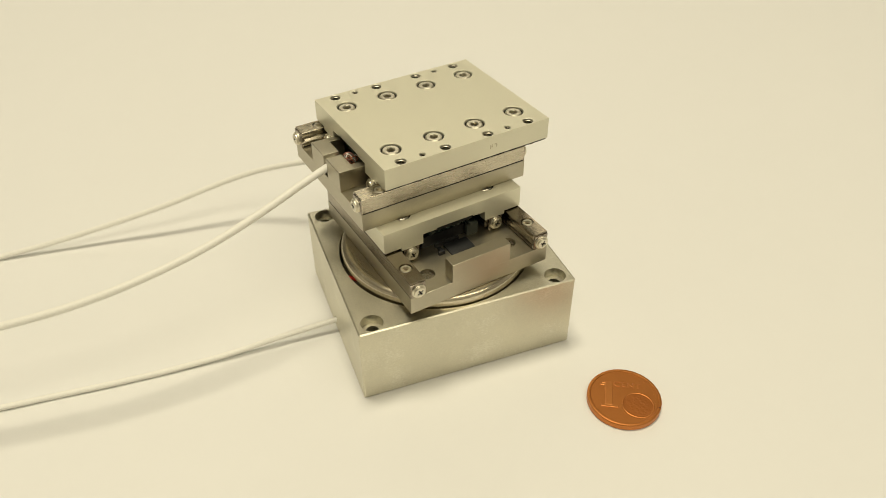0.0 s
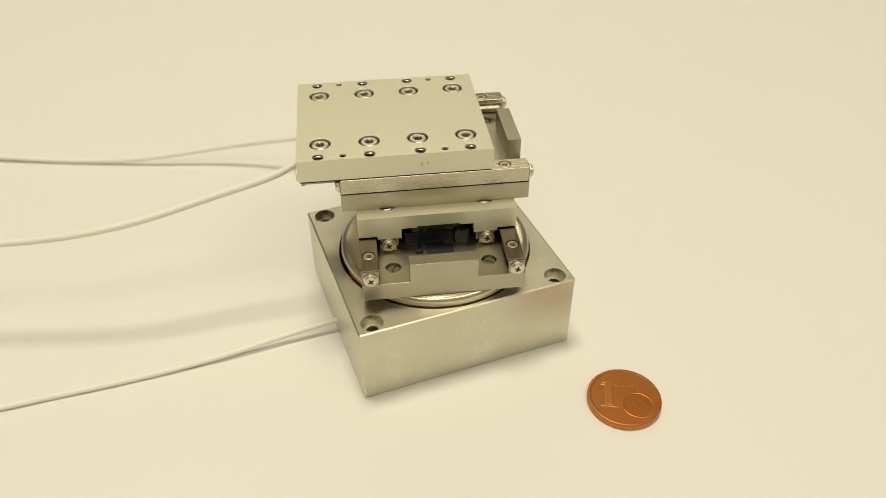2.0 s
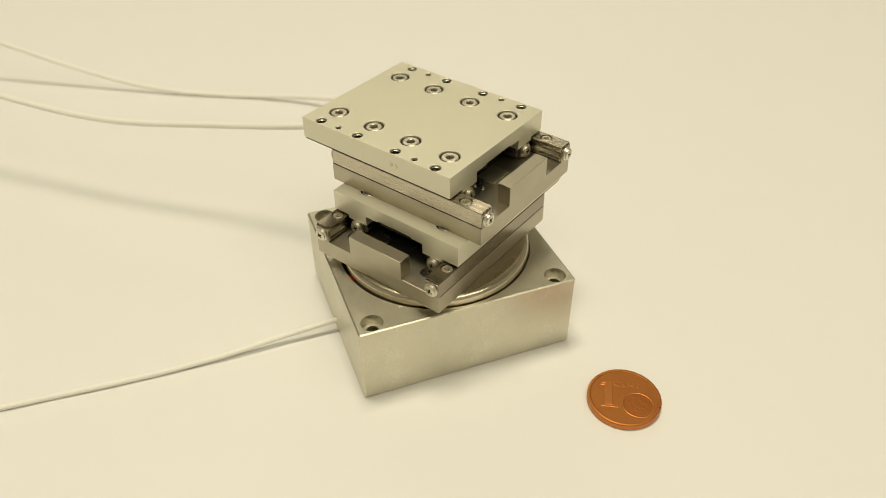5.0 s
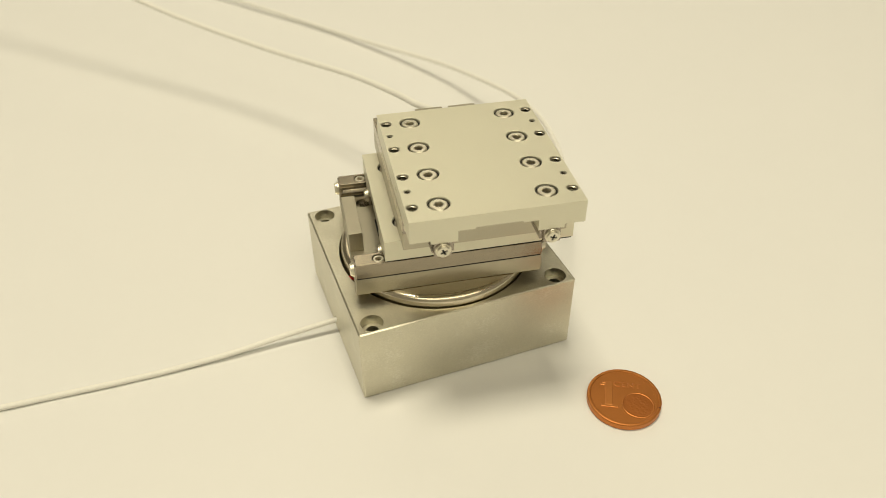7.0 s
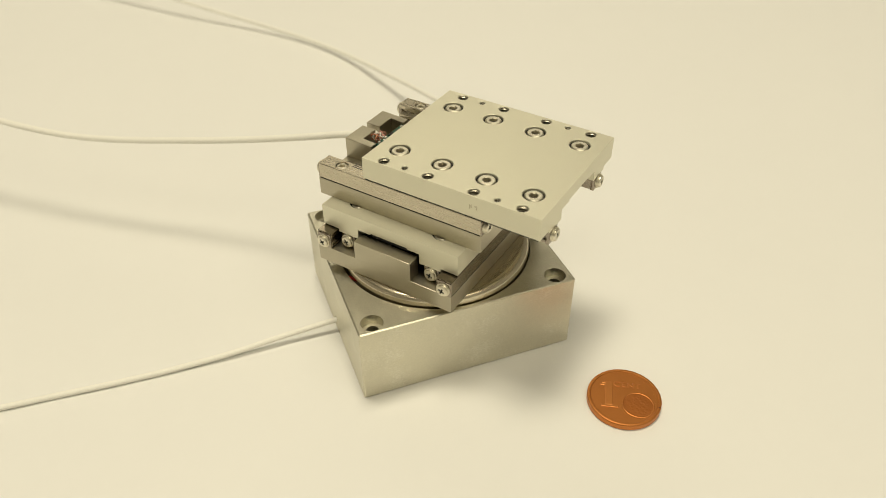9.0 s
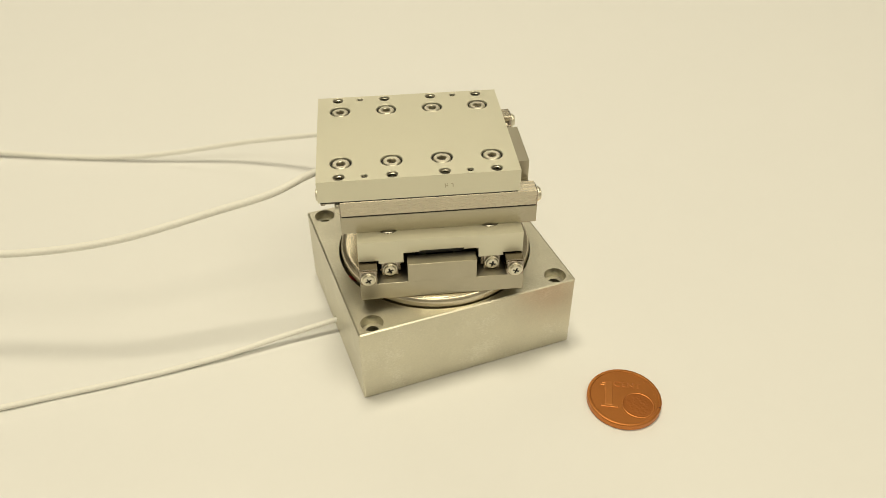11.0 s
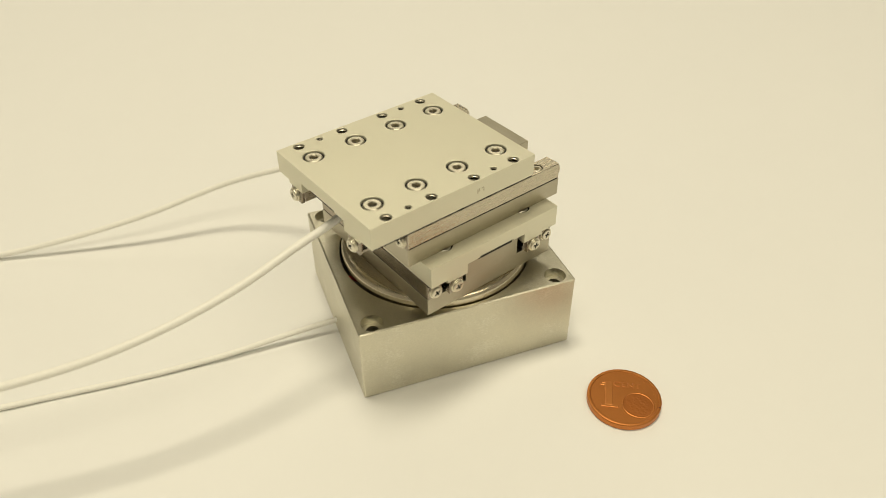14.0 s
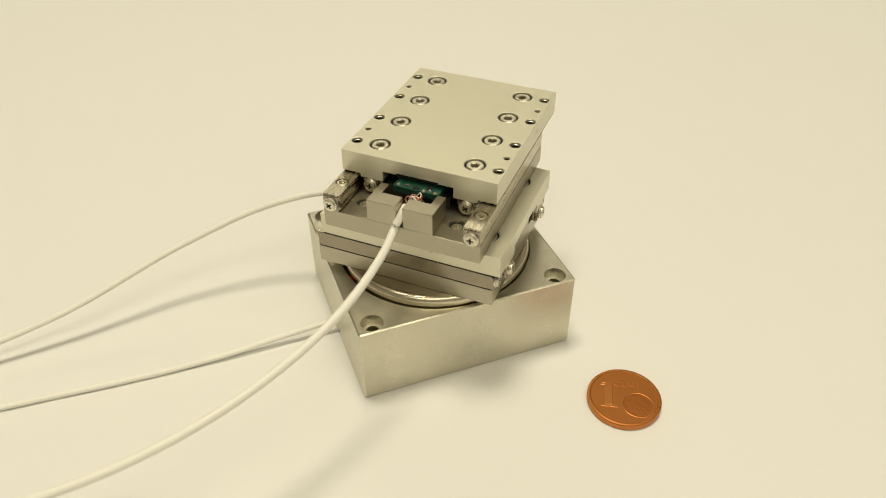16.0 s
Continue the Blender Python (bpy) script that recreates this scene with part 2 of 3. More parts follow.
def base_block():
    block = boxes((-HX - 0.12, HX - 0.12, -HY - 0.14, HY - 0.14, 0, BASE_H, 0.36, 1))
    for v in block.verts:
        # the upper edges get a flat chamfer, tilted to mirror the lamps to the camera
        if abs(v.co.z - BASE_H + 0.36) < 0.01:
            v.co.z = BASE_H - 0.17
    ob = part("base_block", block, BASEMAT, stage, "square brushed aluminium base block")
    tool = bmesh.new()
    rod(tool, RING_R, 8, 40, steps=128)
    holes = [(sx * 21.63 - 0.12, sy * 20.44 - 0.14) for sx in (-1, 1) for sy in (-1, 1)]
    for x, y in holes:
        m = Matrix.Translation((x, y, 0))
        rod(tool, 2.45, BASE_H - 2.3, 40, m, 40)
    cut(ob, tool)
    tool = bmesh.new()
    for x, y in holes:
        rod(tool, 1.45, -5, 30, Matrix.Translation((x, y, 0)), 32)
    rod(tool, 0.85, -30, -22, Matrix.Translation((0, 0.2, 3.3)) @ Matrix.Rotation(radians(90), 4, "Y"), 20)
    cut(ob, tool)
    # black floor: the shade down the turntable gap, put into colour
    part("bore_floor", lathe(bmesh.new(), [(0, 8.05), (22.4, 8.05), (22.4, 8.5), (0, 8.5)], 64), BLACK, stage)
    part("red_wire", lathe(bmesh.new(), [(0, 0), (0.22, 0), (0.22, 4.2), (0, 4.2)], 12, Matrix.Translation((-21.95, -3.3, 18.6)) @ Matrix.Rotation(radians(80), 4, "X")), REDMAT, stage, "red insulated wire in the turntable gap")
    return ob


def turntable():
    r = DISC_R
    rows = [(0, 9.5), (r, 9.5), (r, 20.6), (r - 0.06, 20.9), (r - 0.22, 21.25), (r - 0.50, 21.56), (r - 0.90, 21.78), (r - 1.40, 21.90), (r - 2.0, 21.94), (0, 21.94)]
    bm = lathe(bmesh.new(), rows, 128)
    rod(bm, 14, 21.8, ZB - 0.01, steps=64)
    return part("turntable", bm, DISC, stage, "polished round steel turntable with a rounded rim")


INKDARK = material("black_print", (0.10, 0.09, 0.08), 0.6, 0, (0.05, 2000), 0.02, 0.2)
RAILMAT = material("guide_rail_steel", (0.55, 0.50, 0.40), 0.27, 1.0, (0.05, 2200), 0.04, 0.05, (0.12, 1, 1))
# darker copy of the rail steel: shade under the stack put into colour
SHADED_RAIL = material("shaded_rail_steel", (0.33, 0.29, 0.225), 0.22, 1.0, (0.05, 2200), 0.05, 0.12, (0.12, 1, 1))


def slide_base(name, z, label):
    """Fixed half of a linear stage: travel along x, the solid end block at +x, the cable block at -x; its bottom at z."""
    m = mmpose(0, 0, z)
    body = bmesh.new()
    box(body, -L2, L2, -W2, W2, 0, RAIL_Z0 - 0.12, 0.12)
    ob = part(name, body, MILLED, stage, label)
    # pockets for the floor screws and the rail line
    tool = bmesh.new()
    for sx in (-1, 1):
        for sy in (-1, 1):
            rod(tool, 1.7, RAIL_Z0 - 1.6, 9, Matrix.Translation((sx * 15.4, sy * 10.5, 0)), 32)
    cut(ob, tool)
    for v in ob.data.vertices:
        v.co.z += z * MM
    end = part("end_block", boxes((17.55, L2 + 0.02, -7.3, 7.3, RAIL_Z0 - 0.14, 8.85, 0.10)), MILLED, ob, "solid milled end block", m)
    # cable block: two lugs with a slot between them, and a hollow behind
    for s in (-1, 1):
        lug = bmesh.new()
        plan = [(-L2 - 0.02, 0.75), (-L2 - 0.02, 7.3), (-13.4, 7.3), (-13.4, 5.4), (-16.9, 5.4), (-16.9, 0.75)]
        for z0, z1 in ((RAIL_Z0 - 0.14, 9.05),):
            low = [lug.verts.new((x, s * y, z0)) for x, y in plan]
            top = [lug.verts.new((x, s * y, z1 - (0.22 if x > -16 else 0.0))) for x, y in plan]
            lug.faces.new(low)
            # the rear arm is a little lower than the lug
            lug.faces.new([top[0], top[1], top[4], top[5]]), lug.faces.new([top[1], top[2], top[3], top[4]])
            for k in range(6):
                lug.faces.new((low[k], low[(k + 1) % 6], top[(k + 1) % 6], top[k]))
        bmesh.ops.recalc_face_normals(lug, faces=lug.faces)
        sharp = [e for e in lug.edges if e.calc_face_angle(0) > 0.5]
        bmesh.ops.bevel(lug, geom=sharp, offset=0.09, segments=1, affect="EDGES")
        part("cable_block", lug, MILLED, ob, "milled cable clamp lug", m)
    for s in (-1, 1):
        bar = bmesh.new()
        yi, yo = s * 13.65, s * W2
        zc = (RAIL_Z0 + RAIL_Z1) / 2
        prof = [(yo, RAIL_Z0 + 0.12), (yo, RAIL_Z1), (yi, RAIL_Z1), (yi, zc + 0.75), (yi + s * 0.9, zc), (yi, zc - 0.75), (yi, RAIL_Z0 + 0.12)]
        prism(bar, prof, -L2 + 0.25, L2 - 0.25)
        bmesh.ops.bevel(bar, geom=list(bar.edges), offset=0.10, segments=1, affect="EDGES")
        # the lower slide's rails take the shaded copy of the steel
        rail = part("guide_rail", bar, RAILMAT if z > 30 else SHADED_RAIL, ob, "ground steel guide rail with a V groove" if z > 30 else "steel guide rail with a V groove, coloured darker for shade", m)
        tool = bmesh.new()
        for x in (-15.3, 15.3, -5.2, 5.2):
            rod(tool, 1.42, RAIL_Z1 - 0.8, 12, Matrix.Translation((x, s * 15.6, 0)), 32)
        cut(rail, tool)
        # black strip in the seam, its shade given as colour
        part("rail_seam", boxes((-L2 + 0.4, L2 - 0.4, *sorted((s * 13.8, s * (W2 - 0.07))), RAIL_Z0 - 0.2, RAIL_Z0 + 0.2)), BLACK, ob, "", m)
        for x in (-15.3, 15.3):
            hex_screw(ob, x, s * 15.6, z + RAIL_Z1 - 0.12, turn=17 * s + x, small=True)
        for sx in (-1, 1):
            cross_screw(ob, sx * (L2 + 0.02), s * 15.6, z + 5.85, 0 if sx > 0 else 180, turn=35 + 20 * s + 15 * sx)
    for sx in (-1, 1):
        for sy in (-1, 1):
            part("slotted_screw", SLOT if z < 30 else SMALL_CAP, None, ob, "slotted steel screw" if z < 30 else "hex socket screw", mmpose(sx * 15.4, sy * 10.5, z + RAIL_Z0 - 0.65, rz=40 * sx * sy + 12 * sx))
            if z > 30:
                # black ring: the pocket's shade as colour
                part("dark_surround", SMALL_SHADE_RING, None, ob, "", mmpose(sx * 15.4, sy * 10.5, z + RAIL_Z0 - 0.9))
    # drive: motor bar, contact plate, clip, wiring
    # housing widened to darken the space under the carriage
    part("motor_strip", boxes((-11.0, 7.3, -7.2, 7.4, RAIL_Z0 - 0.15, 7.0, 0.15)), DARKPLASTIC, ob, "dark piezo motor housing", m)
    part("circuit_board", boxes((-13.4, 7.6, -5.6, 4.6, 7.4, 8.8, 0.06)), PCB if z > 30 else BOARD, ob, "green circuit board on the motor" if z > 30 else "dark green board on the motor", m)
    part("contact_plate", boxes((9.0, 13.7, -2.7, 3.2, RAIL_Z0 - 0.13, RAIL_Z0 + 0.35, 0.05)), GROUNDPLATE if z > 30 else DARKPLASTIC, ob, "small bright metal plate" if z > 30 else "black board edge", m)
    clip = boxes((9.2, 11.4, -4.4, -3.6, RAIL_Z0 - 0.14, RAIL_Z0 + 0.5, 0.12), (10.9, 11.5, -5.2, -3.6, RAIL_Z0 - 0.14, RAIL_Z0 + 0.8, 0.12), (8.2, 8.7, -4.6, 1.6, RAIL_Z0 - 0.14, RAIL_Z0 + 0.9, 0.12))
    part("spring_clip", clip, DARKPLASTIC, ob, "black spring clip", m)
    for x, y, r in ((10.2, -5.2, 0.55), (12.2, -5.0, 0.45)) if z > 30 else ():
        part("solder_drop", lathe(bmesh.new(), [(0, 0), (r, 0), (r * 0.8, 0.35), (0, 0.5)], 16), SOLDER, ob, "", mmpose(x, y, z + RAIL_Z0 - 0.13))
    if z < 30:
        part("sensor_block", boxes((6.6, 8.6, 3.9, 6.7, RAIL_Z0 - 0.14, 7.3, 0.15), (7.0, 8.9, 4.3, 5.1, 7.2, 7.9, 0.08)), SENSOR, ob, "grey-green sensor block beside the motor", m)
    if z > 30:
        for x, y, r in ((-13.0, -4.7, 0.45), (-12.6, -3.4, 0.35), (-13.05, -2.2, 0.5), (-12.7, 3.6, 0.42)):
            part("solder_joint", lathe(bmesh.new(), [(0, 0), (r, 0), (r * 0.75, 0.3), (0, 0.4)], 10), SOLDER, ob, "", mmpose(x, y, z + 8.8))
        for x, y, w, d, mat in ((-12.7, -0.4, 0.9, 1.4, DARKPLASTIC), (-12.5, 1.8, 0.6, 1.0, INKDARK), (-11.6, -3.0, 1.2, 1.2, DARKPLASTIC)):
            part("chip", boxes((x - w / 2, x + w / 2, y - d / 2, y + d / 2, 8.75, 9.05, 0.05)), mat, ob, "tiny black chip", m)
        # worn print on the rails, too small to read
        for s, x0 in ((1, 8.2), (-1, -13.2)):
            bars = bmesh.new()
            for row in range(3):
                x = x0
                for k in range(5):
                    w = 0.35 + 0.3 * ((k * 7 + row * 3) % 4) / 3
                    box(bars, x, x + w, s * 14.75 + 0.62 * row - 0.16, s * 14.75 + 0.62 * row + 0.16, RAIL_Z1 - 0.01, RAIL_Z1 + 0.012)
                    x += w + 0.22
            part("worn_print", bars, INKDARK, ob, "worn unreadable print", m)
    return ob


def slide_carriage(name, z, label):
    """Moving half of a linear stage, seated on the rails of its base; its top at z + T."""
    m = mmpose(0, 0, z)
    bm = bmesh.new()
    prof = [(-W2 - 0.02, 8.34), (-13.3, 8.34), (-13.3, 7.55), (-8.0, 7.55), (-8.0, 10.0), (-4.6, 10.0), (-4.6, 10.35), (4.9, 10.35), (4.9, 10.0), (8.0, 10.0), (8.0, 7.55),
            (13.3, 7.55), (13.3, 8.34), (W2 + 0.02, 8.34), (W2 + 0.02, T), (-W2 - 0.02, T)]
    prism(bm, prof, -L2 - 0.1, L2 + 0.1)
    sharp = [e for e in bm.edges if e.calc_face_angle(0) > 0.5]
    bmesh.ops.bevel(bm, geom=sharp, offset=0.20, segments=2, affect="EDGES", profile=0.6)
    ob = part(name, bm, ANOD, stage, label)
    tool = bmesh.new()
    caps = [((k - 1.5) * PITCH, s * ROW) for k in range(4) for s in (-1, 1)]
    taps = [(x, s * 16.0) for x in (-16.15, -5.4, 5.3, 15.95) for s in (-1, 1)]
    pins = [(x, s * 16.0) for x in (-11.0, 10.5) for s in (-1, 1)]
    for places, r, d in ((caps, 2.26, 2.5), (taps, 1.14, 4.6), (pins, 0.64, 3.3)):
        for x, y in places:
            M = Matrix.Translation((x, y, 0))
            under = r + (0.3 if d > 3 else 0.0)
            lathe(tool, [(0, T - d), (under, T - d), (under, T - 0.42), (r, T - 0.36), (r, T - 0.12), (r + 0.14, T + 0.02), (r + 0.14, T + 2), (0, T + 2)], 36, M)
    cut(ob, tool)
    for v in ob.data.vertices:
        v.co.z += z * MM
    for k, (x, y) in enumerate(caps):
        hex_screw(ob, x, y, z + T - 0.16, turn=23 * k + 7)
        # black ring in the counterbore gap, added in place of its shade
        part("dark_surround", SHADE_RING, None, ob, "black ring standing for the shade round the screw head", mmpose(x, y, z + T - 0.5))
    for x, y in taps:
        part("tapped_hole", THREAD, None, ob, "threaded hole", mmpose(x, y, z + T - 0.10))
    for x, y in pins:
        part("small_tapped_hole", THREAD_SMALL, None, ob, "small threaded hole", mmpose(x, y, z + T - 0.10))
    for s in (-1, 1):
        yi, yo = s * 8.6, s * 13.1
        zc = (RAIL_Z0 + RAIL_Z1) / 2
        bar = bmesh.new()
        prof = [(yi, RAIL_Z0 + 0.45), (yi, 7.6), (yo, 7.6), (yo, zc + 0.8), (yo + s * 0.0 - s * 0.9, zc), (yo, zc - 0.8), (yo, RAIL_Z0 + 0.45)]
        prism(bar, prof, -L2 + 0.7, L2 - 0.7)
        bmesh.ops.bevel(bar, geom=list(bar.edges), offset=0.10, segments=1, affect="EDGES")
        # added black strip: shade of the gap between carriage and rail
        part("gap_shade_strip", boxes((-L2 + 0.3, L2 - 0.3, *sorted((s * 13.9, s * (W2 - 0.06))), RAIL_Z1 + 0.03, 8.4)), BLACK, ob, "thin black strip standing for shade under the carriage edge", m)
        part("carriage_rail", bar, RAIL, ob, "dark steel carriage rail", m)
        for sx in (-1, 1):
            cross_screw(ob, sx * (L2 + 0.02), s * 10.95, z + 5.95, 0 if sx > 0 else 180, turn=10 + 25 * s + 40 * sx, dark_surround=True)
    # black lining added for the shade inside the hollow; shorter in the top carriage
    x1 = L2 - 0.8 if z < 30 else L2 - 9.0
    lining = boxes((-L2 + 0.8, x1, -7.9, -4.7, 9.3, 9.97), (-L2 + 0.5, x1 + 0.3, -4.55, 4.85, 9.1, 10.3), (-L2 + 0.8, x1, 4.95, 7.9, 9.3, 9.97))
    part("dark_lining", lining, DARKPLASTIC, ob, "black lining added to darken the carriage's hollow", m)
    # worn engraving on the long side
    marks = boxes((5.1, 5.3, -W2 - 0.04, -W2 - 0.01, 10.2, 11.2), (5.5, 5.65, -W2 - 0.04, -W2 - 0.01, 10.5, 11.3), (5.3, 5.8, -W2 - 0.04, -W2 - 0.01, 10.6, 10.75), (6.3, 6.8, -W2 - 0.04, -W2 - 0.01, 11.0, 11.2), (6.7, 6.9, -W2 - 0.04, -W2 - 0.01, 10.3, 11.0))
    part("engraved_mark", marks, INK, ob, "faint engraved marks", m)
    return ob


base_block()
TURNTABLE = turntable()
LOWER_BASE = slide_base("lower_slide_base", ZB, "milled aluminium base of the lower linear slide")
LOWER_CARRIAGE = slide_carriage("lower_carriage", ZB, "bead-blasted aluminium carriage of the lower slide")
UPPER_BASE = slide_base("upper_slide_base", ZU, "milled aluminium base of the upper linear slide")
UPPER_CARRIAGE = slide_carriage("top_carriage", ZU, "bead-blasted aluminium top plate with eight cap screws")


PINK = material("pink_wire_enamel", (0.62, 0.30, 0.24), 0.4, 0, (0.05, 2000), 0.05, 0.1)


def coils():
    """Copper windings behind the cable block of the upper slide."""
    for k in range(8):
        bm = bmesh.new()
        steps, ring = 24, 8
        pts = []
        for i in range(steps):
            a = 2 * math.pi * i / steps
            pts.append(Vector((0.15 * math.sin(2 * a), (1.2 + 0.15 * (k % 3)) * math.cos(a), (0.85 + 0.12 * (k % 2)) * math.sin(a))))
        loops = []
        for i, p in enumerate(pts):
            t = (pts[(i + 1) % steps] - pts[i - 1]).normalized()
            s = t.cross(Vector((1, 0, 0))).normalized()
            q = t.cross(s)
            loops.append([bm.verts.new(p + 0.13 * (s * math.cos(2 * math.pi * j / ring) + q * math.sin(2 * math.pi * j / ring))) for j in range(ring)])
        for i in range(steps):
            a, b = loops[i], loops[(i + 1) % steps]
            for j in range(ring):
                bm.faces.new((a[j], a[(j + 1) % ring], b[(j + 1) % ring], b[j]))
        part("wire_loop", bm, (COPPER, CABLE, PINK)[k % 3], UPPER_BASE, "thin coloured wire loop", mmpose(-16.2 + 0.27 * k, -1.9 + 0.7 * (k % 3), ZU + 7.7, 17 * k - 40, 20 - 9 * k, 24 * k - 60))


coils()


# ---------------------------------------------------------------- coin
def text_mesh(words, size, depth, mat):
    data = bpy.data.curves.new("letters", "FONT")
    data.body, data.size, data.extrude, data.bevel_depth, data.align_x, data.align_y = words, size * MM, depth * MM, 0.03 * MM, "CENTER", "CENTER"
    ob = new("letters", data)
    bpy.context.view_layer.update()
    me = bpy.data.meshes.new_from_object(ob.evaluated_get(bpy.context.evaluated_depsgraph_get()))
    bpy.data.objects.remove(ob)
    me.materials.clear()
    me.materials.append(mat)
    return me


COINDARK = material("dark_copper_relief", (0.42, 0.145, 0.036), 0.47, 0.9, (0.05, 1800), 0.10, 0.08)
INKBROWN = material("dark_copper_stain", (0.16, 0.06, 0.025), 0.6, 0.5, (0.05, 2000), 0.05, 0.2)


def coin():
    thing = tagged(new("coin"), "worn copper one cent coin lying on the white table", "coin")
    thing.matrix_basis = mmpose(27.98, -44.72, 0, rz=-29)
    r = 8.125
    rows = [(0, 0.02), (r - 0.25, 0.02), (r, 0.22), (r, 1.42), (r - 0.12, 1.60), (r - 0.42, 1.67), (r - 0.70, 1.62), (r - 0.80, 1.50), (0, 1.50)]
    part("disc", lathe(bmesh.new(), rows, 96), COIN, thing, "copper-red coin body with a raised rim")
    globe = lathe(bmesh.new(), [(3.22, 1.49), (3.22, 1.56), (3.32, 1.60), (3.42, 1.60), (3.5, 1.56), (3.5, 1.49)], 72, Matrix.Translation((2.95, -2.0, 0)))
    part("globe_ring", globe, COIN, thing, "raised ring of the globe relief")
    land = lathe(bmesh.new(), [(3.24, 1.49), (3.24, 1.515), (0, 1.53)], 48, Matrix.Translation((2.95, -2.0, 0)))
    for k in range(46):
        a, q = random.uniform(0, 6.28), 2.7 * math.sqrt(random.random())
        r0 = random.uniform(0.25, 0.75)
        lathe(land, [(r0, 1.505), (r0 * 0.5, 1.525 + random.uniform(0.0, 0.012)), (0, 1.54)], 9, Matrix.Translation((2.95 + q * math.cos(a), -2.0 + q * math.sin(a), 0)))
    part("globe_relief", land, COINDARK, thing, "worn darker relief of the globe")
    one = bmesh.new()
    box(one, -4.20, -2.55, -2.75, 4.1, 1.45, 1.62, 0.11, 2)
    box(one, -5.05, -1.30, -3.35, -2.72, 1.45, 1.61, 0.10, 2)
    box(one, -5.25, -4.15, 2.75, 3.40, 1.45, 1.61, 0.10, 2)
    box(one, -4.80, -4.1, 3.36, 3.85, 1.45, 1.61, 0.10, 2)
    part("numeral", one, COINHI, thing, "raised numeral one", smooth=False)
    for k, c in enumerate("CENT"):
        part("letter", text_mesh(c, 2.05, 0.05, COINHI), None, thing, "", mmpose(-1.55 + 1.55 * k, 3.45 - 0.04 * k, 1.52))
    for k in range(12):
        a = radians(58 - 11 * k)
        part("star", lathe(bmesh.new(), [(0.24, 1.49), (0.16, 1.52), (0, 1.53)], 5, Matrix.Translation((6.75 * math.cos(a), 6.75 * math.sin(a), 0))), COIN, thing)
    part("edge_nick", boxes((-0.22, 0.22, -0.15, 0.15, 1.55, 1.675)), INKBROWN, thing, "small dark nick in the rim", mmpose(7.5, -2.2, 0, rz=20))


coin()

# ---------------------------------------------------------------- motion
# seconds, turn in degrees, way of the lower slide, way of the upper slide (millimetres)
STEPS_A = [(0.0, 10.1, 11.45, 5.6), (0.1, 4.5, 11.45, 4.3), (0.2, 2.3, 11.45, 4.11), (0.5, 2.06, 11.45, 4.11), (0.6, 2.0, 11.45, 0.5), (0.7, 1.9, 11.45, -0.11),
           (1.0, 1.66, 11.45, -0.11), (1.1, -6.5, 11.45, -3.2), (1.2, -12.2, 11.45, -4.38), (1.5, -13.08, 11.4, -4.38), (1.6, -13.2, 11.4, -4.6), (1.7, -13.3, 11.4, -8.3),
           (1.8, -13.4, 11.4, -8.6), (2.1, -13.5, 11.4, -8.7), (2.2, -22.0, 11.35, -11.6), (2.3, -27.2, 11.35, -12.8), (2.5, -28.1, 11.35, -12.82), (2.8, -28.0, 11.2, -12.82),
           (2.9, -27.9, 7.6, -12.8), (3.0, -27.9, 6.95, -12.8)]
STEPS_B = [(3.1, -28.3, 6.92, -12.8), (3.2, -37.5, 6.92, -12.8), (3.3, -42.3, 6.92, -12.77), (3.5, -42.98, 6.92, -12.75), (4.0, -42.7, 6.92, -12.72), (4.1, -48.5, 6.88, -12.7),
           (4.2, -55.07, 6.85, -12.66), (4.3, -57.6, 6.85, -12.6), (4.6, -58.0, 6.85, -12.6), (4.7, -58.0, 6.85, -8.5), (5.0, -58.1, 6.85, -8.4), (5.2, -72.5, 6.85, -8.4),
           (5.5, -73.0, 6.85, -8.4), (5.6, -73.0, 6.85, -4.3), (5.9, -73.1, 6.85, -4.2), (6.1, -87.3, 6.82, -0.4), (6.3, -87.94, 6.82, -0.25), (6.4, -88.0, 6.82, 3.9),
           (6.5, -88.05, 6.82, 3.96), (6.8, -88.2, 6.82, 4.0)]
STEPS_C = [(6.9, -92.0, 6.82, 5.4), (7.0, -98.8, 6.84, 8.32), (7.1, -102.2, 6.84, 8.35), (7.4, -102.8, 6.84, 8.4), (7.5, -102.87, 6.84, 12.14), (7.7, -103.0, 6.84, 12.2),
           (7.8, -106.0, 6.84, 12.3), (7.9, -112.5, 6.84, 12.34), (8.0, -116.5, 6.84, 12.34), (8.1, -117.6, 6.84, 12.34), (8.2, -117.8, 6.8, 12.3), (8.3, -117.84, 4.5, 12.3),
           (8.4, -117.84, 2.6, 12.3), (8.6, -117.8, 2.56, 12.3), (8.7, -108.0, 2.7, 12.3), (8.8, -88.0, 2.8, 12.3), (8.9, -69.0, 2.88, 12.3), (9.0, -52.68, 2.89, 12.3),
           (9.1, -46.5, 2.87, 12.3), (9.2, -44.53, 2.85, 12.31)]
